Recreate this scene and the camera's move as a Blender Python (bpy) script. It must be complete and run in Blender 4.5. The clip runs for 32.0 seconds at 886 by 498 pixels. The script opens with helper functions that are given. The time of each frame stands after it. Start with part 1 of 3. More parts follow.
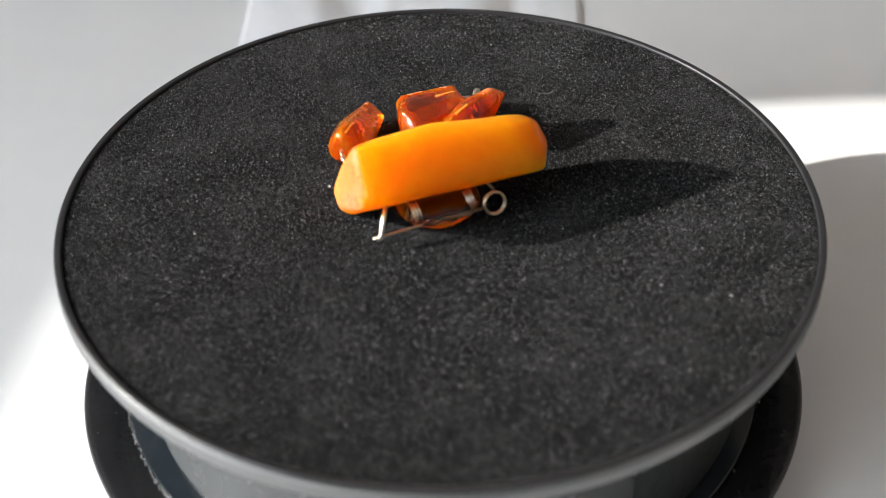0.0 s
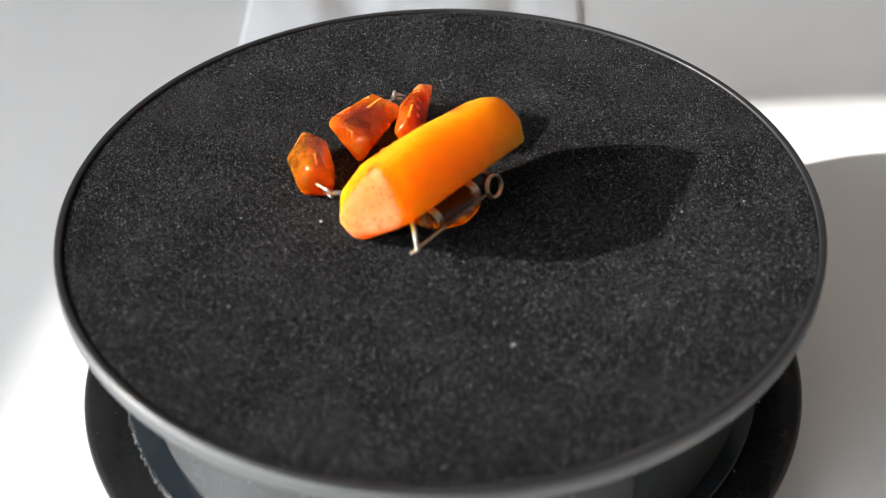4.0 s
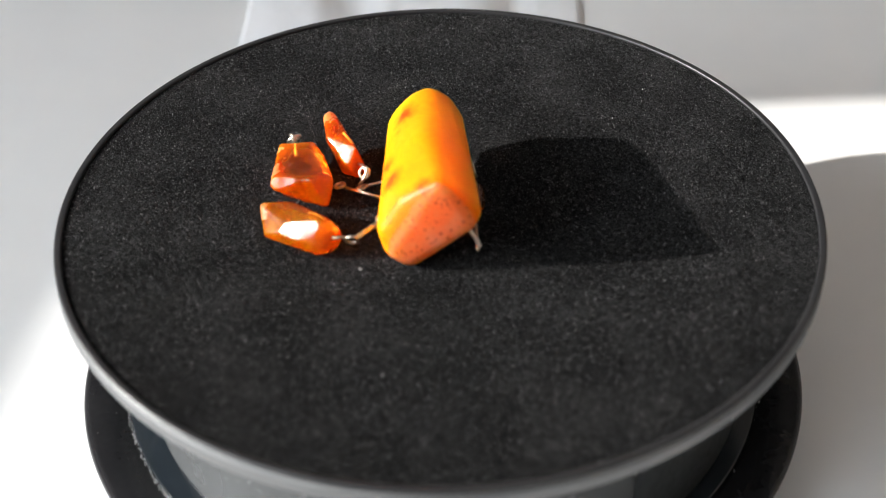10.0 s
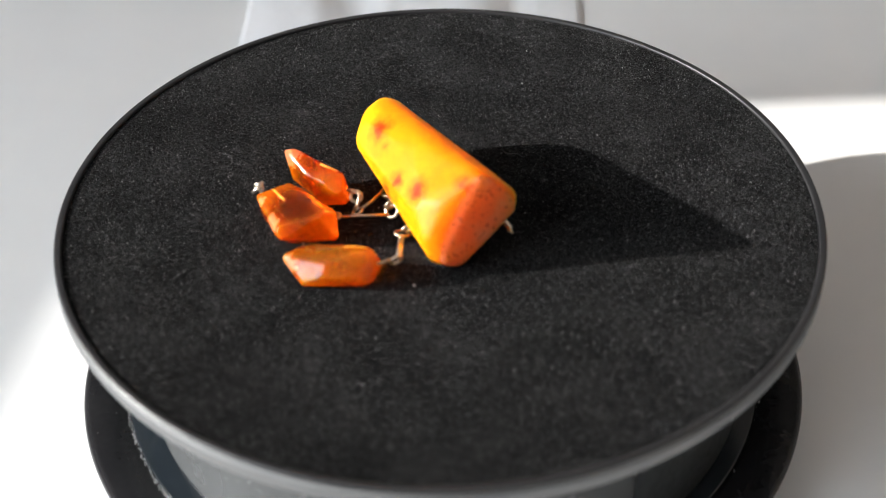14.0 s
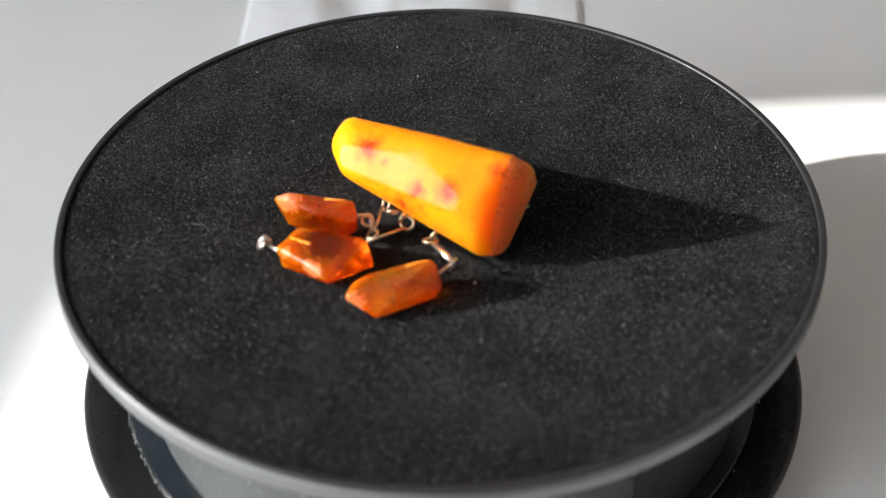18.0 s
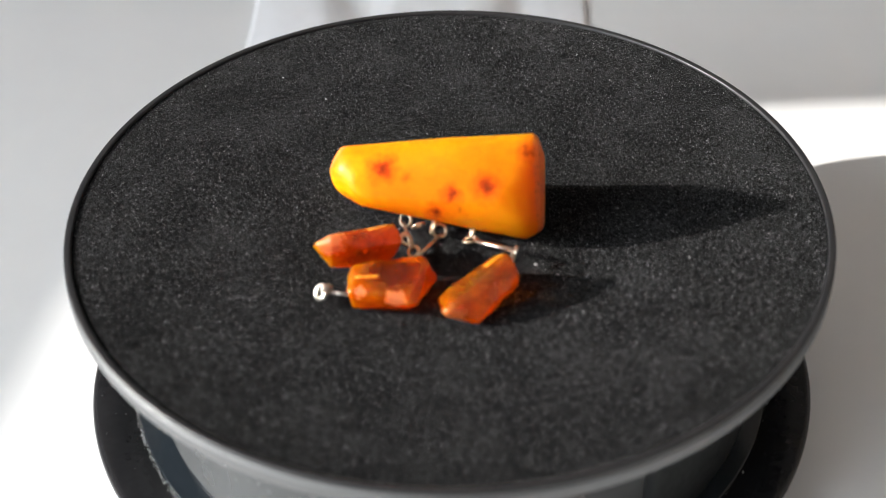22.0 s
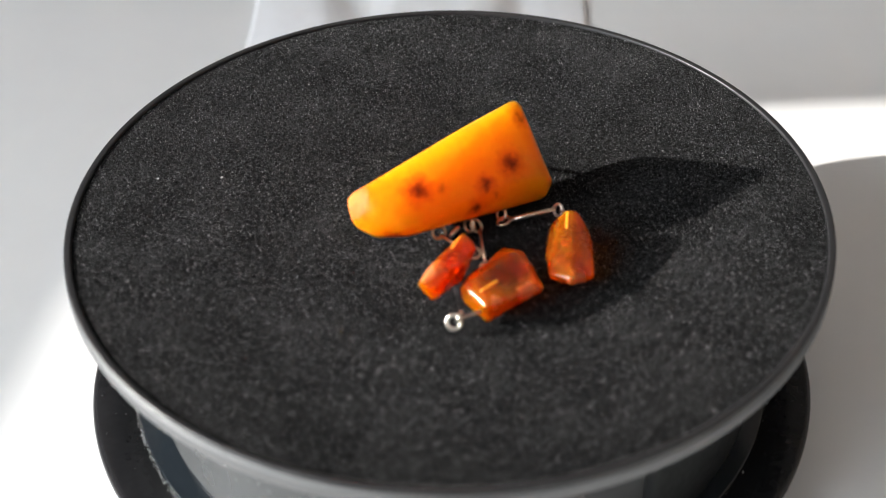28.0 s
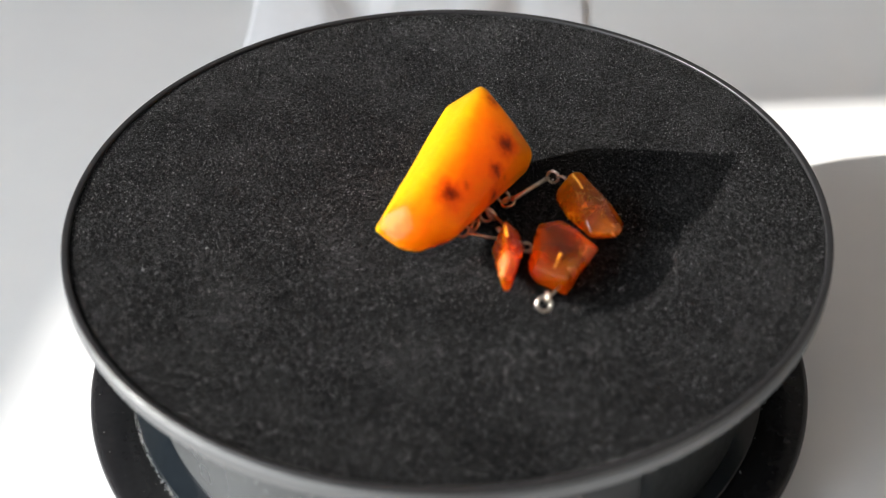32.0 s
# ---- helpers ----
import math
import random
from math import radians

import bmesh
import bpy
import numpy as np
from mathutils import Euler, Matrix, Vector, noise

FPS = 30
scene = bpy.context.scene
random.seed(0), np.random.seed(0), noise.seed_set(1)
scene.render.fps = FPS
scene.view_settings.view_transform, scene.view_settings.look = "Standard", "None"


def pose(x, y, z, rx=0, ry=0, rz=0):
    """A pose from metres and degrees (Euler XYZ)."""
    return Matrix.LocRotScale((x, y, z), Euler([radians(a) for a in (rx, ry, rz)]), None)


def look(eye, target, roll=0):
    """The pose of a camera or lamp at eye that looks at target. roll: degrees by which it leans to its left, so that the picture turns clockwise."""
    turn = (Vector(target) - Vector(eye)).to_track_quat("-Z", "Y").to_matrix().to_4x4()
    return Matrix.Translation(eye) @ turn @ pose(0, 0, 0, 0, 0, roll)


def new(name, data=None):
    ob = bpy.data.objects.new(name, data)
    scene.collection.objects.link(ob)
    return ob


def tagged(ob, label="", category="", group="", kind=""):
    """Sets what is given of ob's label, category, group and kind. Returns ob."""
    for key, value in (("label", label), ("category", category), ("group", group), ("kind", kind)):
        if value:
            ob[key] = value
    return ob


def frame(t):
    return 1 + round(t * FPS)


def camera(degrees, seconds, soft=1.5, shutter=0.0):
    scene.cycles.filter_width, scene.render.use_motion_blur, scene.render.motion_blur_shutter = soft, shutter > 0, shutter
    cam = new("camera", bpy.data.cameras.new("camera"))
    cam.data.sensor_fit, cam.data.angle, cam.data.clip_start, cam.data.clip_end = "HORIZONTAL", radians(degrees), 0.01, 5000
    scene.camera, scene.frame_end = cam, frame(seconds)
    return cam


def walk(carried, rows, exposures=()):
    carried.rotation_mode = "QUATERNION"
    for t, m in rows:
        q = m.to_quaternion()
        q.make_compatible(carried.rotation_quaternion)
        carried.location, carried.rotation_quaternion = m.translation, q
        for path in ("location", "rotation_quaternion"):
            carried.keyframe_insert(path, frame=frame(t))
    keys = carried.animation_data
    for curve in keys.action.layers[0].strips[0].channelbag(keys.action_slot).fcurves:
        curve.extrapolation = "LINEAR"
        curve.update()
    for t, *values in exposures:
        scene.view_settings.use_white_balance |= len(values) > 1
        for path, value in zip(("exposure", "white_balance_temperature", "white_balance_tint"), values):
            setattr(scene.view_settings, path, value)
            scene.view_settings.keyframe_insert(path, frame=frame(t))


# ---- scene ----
from mathutils.bvhtree import BVHTree

# ---------------------------------------------------------------- camera
# World origin: centre of the turntable's rim, z = 0 at the crest of the rim.
cam = camera(29.48, 32.0, soft=0.9)
cam.data.dof.use_dof = True
cam.data.dof.focus_distance = 0.482
cam.data.dof.aperture_fstop = 10.0


def view(x, y, z, yaw, pitch, roll):
    """A camera pose from metres and degrees: yaw to the left from +y, pitch up, roll as look() has it."""
    cy, sy, cp, sp = math.cos(radians(yaw)), math.sin(radians(yaw)), math.cos(radians(pitch)), math.sin(radians(pitch))
    return look((x, y, z), (x - sy * cp, y + cy * cp, z + sp), roll)


REST = view(0.0, -0.3495, 0.2722, -0.112, -39.375, -0.979)
KNOCK = view(-0.0042, -0.3520, 0.2736, -0.111, -39.375, -0.978)
AFTER = view(-0.0032, -0.3514, 0.2732, -0.111, -39.375, -0.978)
SETTLED = view(-0.0023, -0.3499, 0.2723, -0.095, -39.300, -0.934)
LAST = view(-0.0016, -0.3497, 0.2725, -0.087, -39.358, -0.875)
walk(cam, [(0.0, REST), (9.0, REST), (18.2, REST), (18.45, REST), (18.6, KNOCK), (18.75, AFTER), (19.0, AFTER),
           (19.2, SETTLED), (19.5, SETTLED), (25.0, SETTLED), (31.4, SETTLED), (31.6, SETTLED), (32.0, LAST)])

# ---------------------------------------------------------------- light
SPIN = 6.982            # degrees per second, anticlockwise from above
TABLE_Z = -0.0632
SUN_EL, SUN_AZ = 20.2, 2.06   # height of the sun; its light travels towards +x, turned this much to +y

world = bpy.data.worlds.new("sky")
scene.world = world
world.use_nodes = True
wn = world.node_tree.nodes
sky = wn.new("ShaderNodeTexSky")
sky.sky_type = "NISHITA"
sky.sun_disc = False
sky.sun_elevation = radians(SUN_EL)
sky.sun_rotation = radians(-90 - SUN_AZ)
wn["Background"].inputs["Strength"].default_value = 0.12
world.node_tree.links.new(sky.outputs[0], wn["Background"].inputs["Color"])

sun = new("sun", bpy.data.lights.new("sun", "SUN"))
sun.data.energy = 5.0
sun.data.angle = radians(0.53)
sun.data.color = (1.0, 0.97, 0.93)
ray = Vector((math.cos(radians(SUN_EL)) * math.cos(radians(SUN_AZ)), math.cos(radians(SUN_EL)) * math.sin(radians(SUN_AZ)), -math.sin(radians(SUN_EL))))
sun.matrix_world = look((-3 * ray.x, -3 * ray.y, -3 * ray.z), (0, 0, 0))

# Sky light of the window, in its opening.
WALL_X, WALL_TURN = -1.20, -11.0
SILL_Z, HEAD_Z, JAMB_N, JAMB_S = 0.338, 1.15, 0.090, -1.60
pane_light = new("window_light", bpy.data.lights.new("window_light", "AREA"))
pane_light.data.shape = "RECTANGLE"
pane_light.data.size = JAMB_N - JAMB_S - 0.02
pane_light.data.size_y = HEAD_Z - SILL_Z - 0.02
pane_light.data.energy = 17.0
pane_light.data.color = (0.86, 0.94, 1.0)
wall_pose = pose(WALL_X, 0, 0, 0, 0, WALL_TURN)
pane_light.matrix_world = wall_pose @ Matrix.Translation((-0.03, (JAMB_N + JAMB_S) / 2, (HEAD_Z + SILL_Z) / 2)) @ Euler((radians(90), 0, radians(-90))).to_matrix().to_4x4()
scene.view_settings.exposure = 1.25


# ---------------------------------------------------------------- materials
class Nodes:
    """A node material under construction."""

    def __init__(self, name):
        self.mat = bpy.data.materials.new(name)
        self.mat.use_nodes = True
        self.tree = self.mat.node_tree
        self.bsdf = self.tree.nodes["Principled BSDF"]
        self.coord = self.tree.nodes.new("ShaderNodeTexCoord").outputs["Object"]

    def node(self, kind, **values):
        n = self.tree.nodes.new(kind)
        for key, value in values.items():
            socket = n.inputs[key.replace("_", " ")]
            if isinstance(value, bpy.types.NodeSocket):
                self.tree.links.new(value, socket)
            else:
                socket.default_value = value
        return n

    def link(self, a, b):
        self.tree.links.new(a, b)

    def noise(self, scale, detail=4.0, rough=0.55, distortion=0.0, vector=None):
        n = self.node("ShaderNodeTexNoise", Scale=scale, Detail=detail, Roughness=rough, Distortion=distortion)
        self.link(vector or self.coord, n.inputs["Vector"])
        return n.outputs["Fac"]

    def ramp(self, fac, stops):
        r = self.tree.nodes.new("ShaderNodeValToRGB")
        els = r.color_ramp.elements
        while len(els) < len(stops):
            els.new(0.5)
        for el, (p, c) in zip(els, stops):
            el.position = p
            el.color = (*c, 1) if isinstance(c, tuple) else (c, c, c, 1)
        self.link(fac, r.inputs["Fac"])
        return r.outputs["Color"]

    def mix(self, fac, a, b, blend="MIX"):
        m = self.tree.nodes.new("ShaderNodeMix")
        m.data_type, m.blend_type = "RGBA", blend
        for value, socket in ((fac, m.inputs[0]), (a, m.inputs[6]), (b, m.inputs[7])):
            if isinstance(value, bpy.types.NodeSocket):
                self.link(value, socket)
            elif isinstance(value, tuple):
                socket.default_value = (*value, 1)
            else:
                socket.default_value = value
        return m.outputs[2]

    def math(self, op, a, b=0.0):
        m = self.tree.nodes.new("ShaderNodeMath")
        m.operation = op
        for value, socket in ((a, m.inputs[0]), (b, m.inputs[1])):
            if isinstance(value, bpy.types.NodeSocket):
                self.link(value, socket)
            else:
                socket.default_value = value
        return m.outputs[0]

    def bump(self, height, strength, distance):
        b = self.node("ShaderNodeBump", Strength=strength, Distance=distance, Height=height)
        self.link(b.outputs["Normal"], self.bsdf.inputs["Normal"])

    def put(self, **values):
        for key, value in values.items():
            socket = self.bsdf.inputs[key.replace("_", " ")]
            if isinstance(value, bpy.types.NodeSocket):
                self.link(value, socket)
            elif isinstance(value, tuple) and len(value) == 3 and socket.type == "RGBA":
                socket.default_value = (*value, 1)
            else:
                socket.default_value = value
        return self.mat


def plain(name, dark, light, scale, rough, metal=0.0, bump=0.1, bump_scale=None, distance=0.0005, **more):
    """Two tones mixed by noise at two scales, uneven gloss, fine relief."""
    n = Nodes(name)
    coarse, fine = n.noise(scale, 3), n.noise(scale * 9, 5)
    both = n.math("ADD", n.math("MULTIPLY", coarse, 0.6), n.math("MULTIPLY", fine, 0.4))
    n.bump(n.noise(bump_scale or scale * 20, 4), bump, distance)
    r0, r1 = rough if isinstance(rough, tuple) else (rough * 0.85, rough * 1.15)
    return n.put(Base_Color=n.mix(n.ramp(both, [(0.35, 0.0), (0.65, 1.0)]), dark, light),
                 Roughness=n.ramp(fine, [(0.3, r0), (0.7, r1)]), Metallic=metal, **more)


WHITE_TABLE = plain("white_laminate", (0.77, 0.77, 0.77), (0.81, 0.81, 0.805), 6, (0.30, 0.42), bump=0.04, bump_scale=900, distance=0.0002)
WHITE_WALL = plain("wall_paint", (0.70, 0.66, 0.63), (0.77, 0.73, 0.70), 4, (0.8, 0.95), bump=0.1, bump_scale=200)
FLOOR_WOOD = plain("floor_wood", (0.22, 0.13, 0.07), (0.33, 0.21, 0.12), 5, (0.4, 0.6))
WHITE_CLOTH = plain("white_cloth", (0.84, 0.84, 0.86), (0.91, 0.91, 0.93), 30, (0.5, 0.7), bump=0.1, bump_scale=1500, distance=0.0002)
SILVER = plain("silver_paint", (0.105, 0.108, 0.111), (0.118, 0.121, 0.124), 12, (0.52, 0.60), metal=0.40, bump=0.0)
DRUM = plain("grey_drum_paint", (0.088, 0.092, 0.094), (0.100, 0.105, 0.107), 12, (0.25, 0.28), metal=0.2, bump=0.0)
RIM_BLACK = plain("black_gloss_rim", (0.010, 0.010, 0.011), (0.016, 0.016, 0.017), 60, (0.34, 0.44), bump=0.03, bump_scale=2000, distance=0.0001)
BASE_BLACK = plain("black_plastic", (0.007, 0.007, 0.008), (0.013, 0.013, 0.014), 50, (0.10, 0.20), bump=0.03, bump_scale=1500, distance=0.0001, Specular_IOR_Level=0.25)
# the step's blue tint paints in a reflection of sky and drum
STEP_GREY = plain("step_plastic", (0.007, 0.010, 0.013), (0.011, 0.015, 0.019), 50, (0.12, 0.2), bump=0.03, bump_scale=1500, distance=0.0001, Specular_IOR_Level=0.60)
# shaded tone for the drum's right side, put into the colour
DRUM_SHADE = plain("drum_shade_grey", (0.024, 0.026, 0.027), (0.032, 0.034, 0.035), 50, (0.32, 0.42), bump=0.03, bump_scale=1500, distance=0.0001)
DUST = plain("grey_dust", (0.40, 0.40, 0.40), (0.66, 0.66, 0.65), 2000, (0.8, 0.95))
WIRE = plain("tarnished_silver_wire", (0.40, 0.34, 0.24), (0.66, 0.58, 0.44), 900, (0.22, 0.40), metal=1.0, bump=0.15, bump_scale=3000, distance=0.0001)
WIRE_BRIGHT = plain("bright_silver_wire", (0.52, 0.48, 0.40), (0.78, 0.74, 0.66), 900, (0.22, 0.35), metal=1.0, bump=0.1, bump_scale=3000, distance=0.0001)


def felt():
    n = Nodes("black_velour")
    fine, grain, blotch = n.noise(3200, 2, 0.7), n.noise(1300, 3), n.noise(45, 4)
    tone = n.math("ADD", n.math("MULTIPLY", fine, 0.5), n.math("ADD", n.math("MULTIPLY", grain, 0.3), n.math("MULTIPLY", blotch, 0.2)))
    n.bump(n.math("ADD", fine, grain), 1.0, 0.0006)
    return n.put(Base_Color=n.ramp(tone, [(0.38, 0.001), (0.50, (0.0022, 0.0021, 0.0022)), (0.60, (0.006, 0.0058, 0.006))]), Roughness=1.0, Specular_IOR_Level=0.0,
                 Sheen_Weight=n.ramp(tone, [(0.42, 0.018), (0.52, 0.062), (0.62, 0.21)]), Sheen_Roughness=0.40)


def fleck():
    n = Nodes("felt_glint")
    each = n.tree.nodes.new("ShaderNodeNewGeometry").outputs["Random Per Island"]
    return n.put(Base_Color=n.ramp(each, [(0.0, (0.012, 0.0118, 0.012)), (0.50, (0.040, 0.0392, 0.040)), (0.82, (0.118, 0.116, 0.117)), (0.95, (0.23, 0.225, 0.228)), (1.0, (0.46, 0.45, 0.455))]),
                 Specular_IOR_Level=n.ramp(each, [(0.85, 0.0), (1.0, 0.6)]), Roughness=n.ramp(each, [(0.4, 0.6), (1.0, 0.28)]))


FELT, FLECK = felt(), fleck()
LINT = plain("pale_lint", (0.07, 0.07, 0.07), (0.12, 0.12, 0.12), 3000, (0.6, 0.8))
CRUMB = plain("white_crumb", (0.45, 0.45, 0.44), (0.7, 0.7, 0.69), 3000, (0.6, 0.8))

BROOCH_O = Vector((-0.001, 0.012, -0.0012))     # the brooch's base point on the felt at the start


def mm(x, y, z):
    """A place on the brooch, from millimetres off the platter's centre at the start."""
    return Vector((x * 0.001, y * 0.001, z * 0.001)) - BROOCH_O


# rounded corners of the big stone: place and radius in mm
STONE = [(-26.3, 2.1, 4.1, 1.6), (-17.1, -14.1, 14.3, 3.1), (-18.7, -7.3, 17.3, 4.5), (20.6, 11.1, 12.5, 7.0), (23.7, 10.4, 11.5, 4.9), (22.9, 11.0, 15.7, 3.8),
         (16.0, 14.3, 12.0, 5.5), (-1.0, 2.9, 16.8, 6.4), (-14.5, 3.7, 12.0, 6.6), (-21.7, 4.2, 7.9, 4.3), (-20.0, -7.3, 22.8, 1.9), (-19.9, -16.0, 12.0, 0.6),
         (-22.8, -0.3, 3.3, 4.2), (28.0, 7.6, 15.3, 0.6), (22.3, 11.9, 6.0, 1.3), (-22.6, 3.0, 4.2, 4.0), (26.7, 3.7, 9.7, 1.2), (-18.8, 0.2, 14.4, 5.0)]
# flats ground or broken on the stone: direction and depth in mm
FRONT_FLAT, BROKEN_END, TIP_FLAT = ((-0.22, 0.77, 0.60), 0.9), ((-0.94, -0.30, 0.14), 0.7), ((0.88, 0.05, 0.47), 1.0)


def flat_reach(flat):
    """How far from the brooch's base point a flat lies along its direction, in metres."""
    d = Vector(flat[0]).normalized()
    return max(d.dot(mm(*c[:3])) + c[3] * 0.001 for c in STONE) - flat[1] * 0.001


def butterscotch():
    n = Nodes("butterscotch_amber")
    big, fine, wisp = n.noise(60, 4), n.noise(700, 5), n.noise(130, 6, 0.6, 1.5)
    streak = n.ramp(wisp, [(0.35, 0.0), (0.7, 1.0)])
    # yellower towards the back, more orange towards the polished front
    across = n.node("ShaderNodeVectorMath", Vector=n.coord)
    across.operation = "DOT_PRODUCT"
    across.inputs[1].default_value = Vector(FRONT_FLAT[0]).normalized()
    side = n.math("ADD", n.math("MULTIPLY", across.outputs["Value"], 40.0), n.math("MULTIPLY", wisp, 0.5))
    col = n.mix(n.ramp(side, [(0.05, 0.0), (0.50, 1.0)]), n.mix(streak, (0.93, 0.200, 0.0015), (0.95, 0.25, 0.003)), n.mix(streak, (0.94, 0.168, 0.0015), (0.95, 0.210, 0.003)))
    col = n.mix(n.ramp(big, [(0.45, 0.0), (0.75, 0.5)]), col, (0.86, 0.115, 0.0015))
    # matt pinkish crust on the broken end and the tip, reddening round them
    jag = n.math("MULTIPLY", n.math("SUBTRACT", n.noise(350, 5), 0.5), 0.0016)
    masks = []
    pale = n.ramp(n.noise(160, 5), [(0.45, 0.0), (0.7, 1.0)])
    for flat, tone in ((BROKEN_END, (0.64, 0.170, 0.085)), (TIP_FLAT, (0.44, 0.080, 0.022))):
        dot = n.node("ShaderNodeVectorMath", Vector=n.coord)
        dot.operation = "DOT_PRODUCT"
        dot.inputs[1].default_value = Vector(flat[0]).normalized()
        depth = n.math("SUBTRACT", flat_reach(flat), n.math("ADD", dot.outputs["Value"], jag))
        col = n.mix(n.ramp(n.math("MULTIPLY", depth, 100.0), [(0.05, 0.85), (0.60, 0.0)]), col, (0.78, 0.075, 0.002))
        masks.append(n.ramp(n.math("MULTIPLY", depth, 500.0), [(0.40, 0.9), (0.62, 0.0)]))
        col = n.mix(masks[-1], col, n.mix(pale, (0.70, 0.125, 0.038), tone))
    solid = n.math("MAXIMUM", masks[0], masks[1])
    speck = n.math("MULTIPLY", n.ramp(n.noise(900, 3), [(0.58, 0.0), (0.66, 0.8)]), masks[0])
    col = n.mix(speck, col, (0.16, 0.015, 0.004))
    # dark inclusions under the polish
    tex = n.node("ShaderNodeTexNoise", Scale=420.0, Detail=4.0)
    n.link(n.coord, tex.inputs["Vector"])
    off = n.tree.nodes.new("ShaderNodeVectorMath")
    off.operation = "MULTIPLY_ADD"
    n.link(tex.outputs["Color"], off.inputs[0])
    off.inputs[1].default_value = (0.0052, 0.0052, 0.0052)
    n.link(n.coord, off.inputs[2])
    for x, y, z, r, amount in ((11.8, 13.8, 18.4, 4.4, 1.0), (-14.4, 7.4, 16.6, 4.4, 1.0), (-6.6, 12.0, 14.6, 3.2, 1.0), (-20.3, -3.8, 21.6, 3.0, 0.9),
                               (-3.6, 14.2, 9.2, 3.8, 1.0), (19.0, 17.3, 9.0, 2.8, 0.7), (5.0, 13.5, 17.6, 1.8, 0.4), (-9.0, 12.5, 10.5, 2.0, 0.4)):
        d = n.node("ShaderNodeVectorMath", Vector=off.outputs[0])
        d.operation = "DISTANCE"
        d.inputs[1].default_value = mm(x, y, z) + Vector((0.0026, 0.0026, 0.0026))
        near = n.math("DIVIDE", d.outputs["Value"], r * 0.0012)
        halo = n.ramp(near, [(0.20, amount * 0.9), (1.25, 0.0)])
        solid = n.math("MAXIMUM", solid, halo)
        col = n.mix(halo, col, (0.62, 0.050, 0.002))
        col = n.mix(n.ramp(near, [(0.05, amount), (0.55, 0.0)]), col, (0.15, 0.015, 0.003))
    n.bump(n.math("ADD", n.math("MULTIPLY", n.noise(90, 3), 1.0), n.math("MULTIPLY", fine, 0.05)), 0.10, 0.0015)
    return n.put(Base_Color=col, Roughness=n.math("ADD", n.ramp(fine, [(0.35, 0.36), (0.7, 0.46)]), n.math("ADD", n.math("MULTIPLY", masks[0], 0.12), n.math("MULTIPLY", masks[1], 0.22))), Subsurface_Weight=n.math("SUBTRACT", 1.0, n.math("MULTIPLY", solid, 0.55)), Subsurface_Radius=(1.0, 0.82, 0.12),
                 Subsurface_Scale=0.060, IOR=1.54, Specular_IOR_Level=0.10)


def clear_amber(name, deep, pale, cloud, seed, core, crusts=()):
    n = Nodes(name)
    shift = n.node("ShaderNodeVectorMath", Vector=n.coord)
    shift.operation = "ADD"
    shift.inputs[1].default_value = (seed, seed * 0.7, 0)
    v = shift.outputs[0]
    body, vein, fine = n.noise(70, 1, 0.4, 0.3, v), n.noise(300, 5, 0.6, 1.5, v), n.noise(1800, 4, 0.5, 0, v)
    col = n.mix(n.ramp(body, [(0.38, 0.0), (0.62, 1.0)]), deep, pale)
    crust = n.ramp(vein, [(0.72, 0.0), (0.80, 0.3)])
    for x, y, z, r in crusts:
        d = n.node("ShaderNodeVectorMath", Vector=n.coord)
        d.operation = "DISTANCE"
        d.inputs[1].default_value = mm(x, y, z)
        near = n.ramp(n.math("ADD", n.math("DIVIDE", d.outputs["Value"], r * 0.001), n.math("MULTIPLY", n.math("SUBTRACT", vein, 0.5), 1.8)), [(0.35, 0.60), (0.75, 0.0)])
        crust = n.math("MAXIMUM", crust, near)
    col = n.mix(crust, col, (0.38, 0.17, 0.10))
    n.bump(n.math("ADD", n.math("MULTIPLY", n.noise(260, 3, 0.5, 0, v), 1.0), n.math("MULTIPLY", fine, 0.06)), 0.05, 0.001)
    clear = n.math("SUBTRACT", 1.0, crust)
    # the clear heart of the piece; cloudier edges stand in for sunlight glowing inside
    d = n.node("ShaderNodeVectorMath", Vector=n.coord)
    d.operation = "DISTANCE"
    d.inputs[1].default_value = mm(*core[:3])
    heart = n.math("ADD", n.math("DIVIDE", d.outputs["Value"], core[3] * 0.001), n.math("MULTIPLY", n.math("SUBTRACT", vein, 0.5), 0.7))
    milk = n.math("ADD", n.math("MULTIPLY", body, 0.35), n.math("ADD", n.math("MULTIPLY", vein, 0.15), n.ramp(n.math("MULTIPLY", heart, 0.5), [(0.32, 0.25), (0.62, 0.36)])))
    return n.put(Base_Color=col, Roughness=n.math("ADD", n.ramp(fine, [(0.4, 0.15), (0.8, 0.26)]), n.math("MULTIPLY", crust, 0.35)), IOR=1.54, Specular_IOR_Level=0.16, Subsurface_Weight=clear, Subsurface_Radius=(1.0, 0.55, 0.08), Subsurface_Scale=0.020,
                 Transmission_Weight=n.math("MULTIPLY", clear, n.ramp(milk, [(0.46, cloud[1]), (0.66, cloud[0])])))


AMBER_MAIN = butterscotch()
AMBER_HONEY = clear_amber("honey_amber", (0.98, 0.165, 0.003), (0.99, 0.22, 0.005), (0.68, 0.95), 0.3, (-22.5, 30, 4.0, 7.0), [(-21.5, 41.0, 3.0, 4.0)])
AMBER_RED = clear_amber("cognac_amber", (0.98, 0.12, 0.002), (0.99, 0.17, 0.003), (0.68, 0.96), 1.1, (-2.0, 37.5, 4.0, 7.8), [(-7.0, 44.2, 6.0, 4.0), (1.5, 46.8, 6.4, 2.8)])
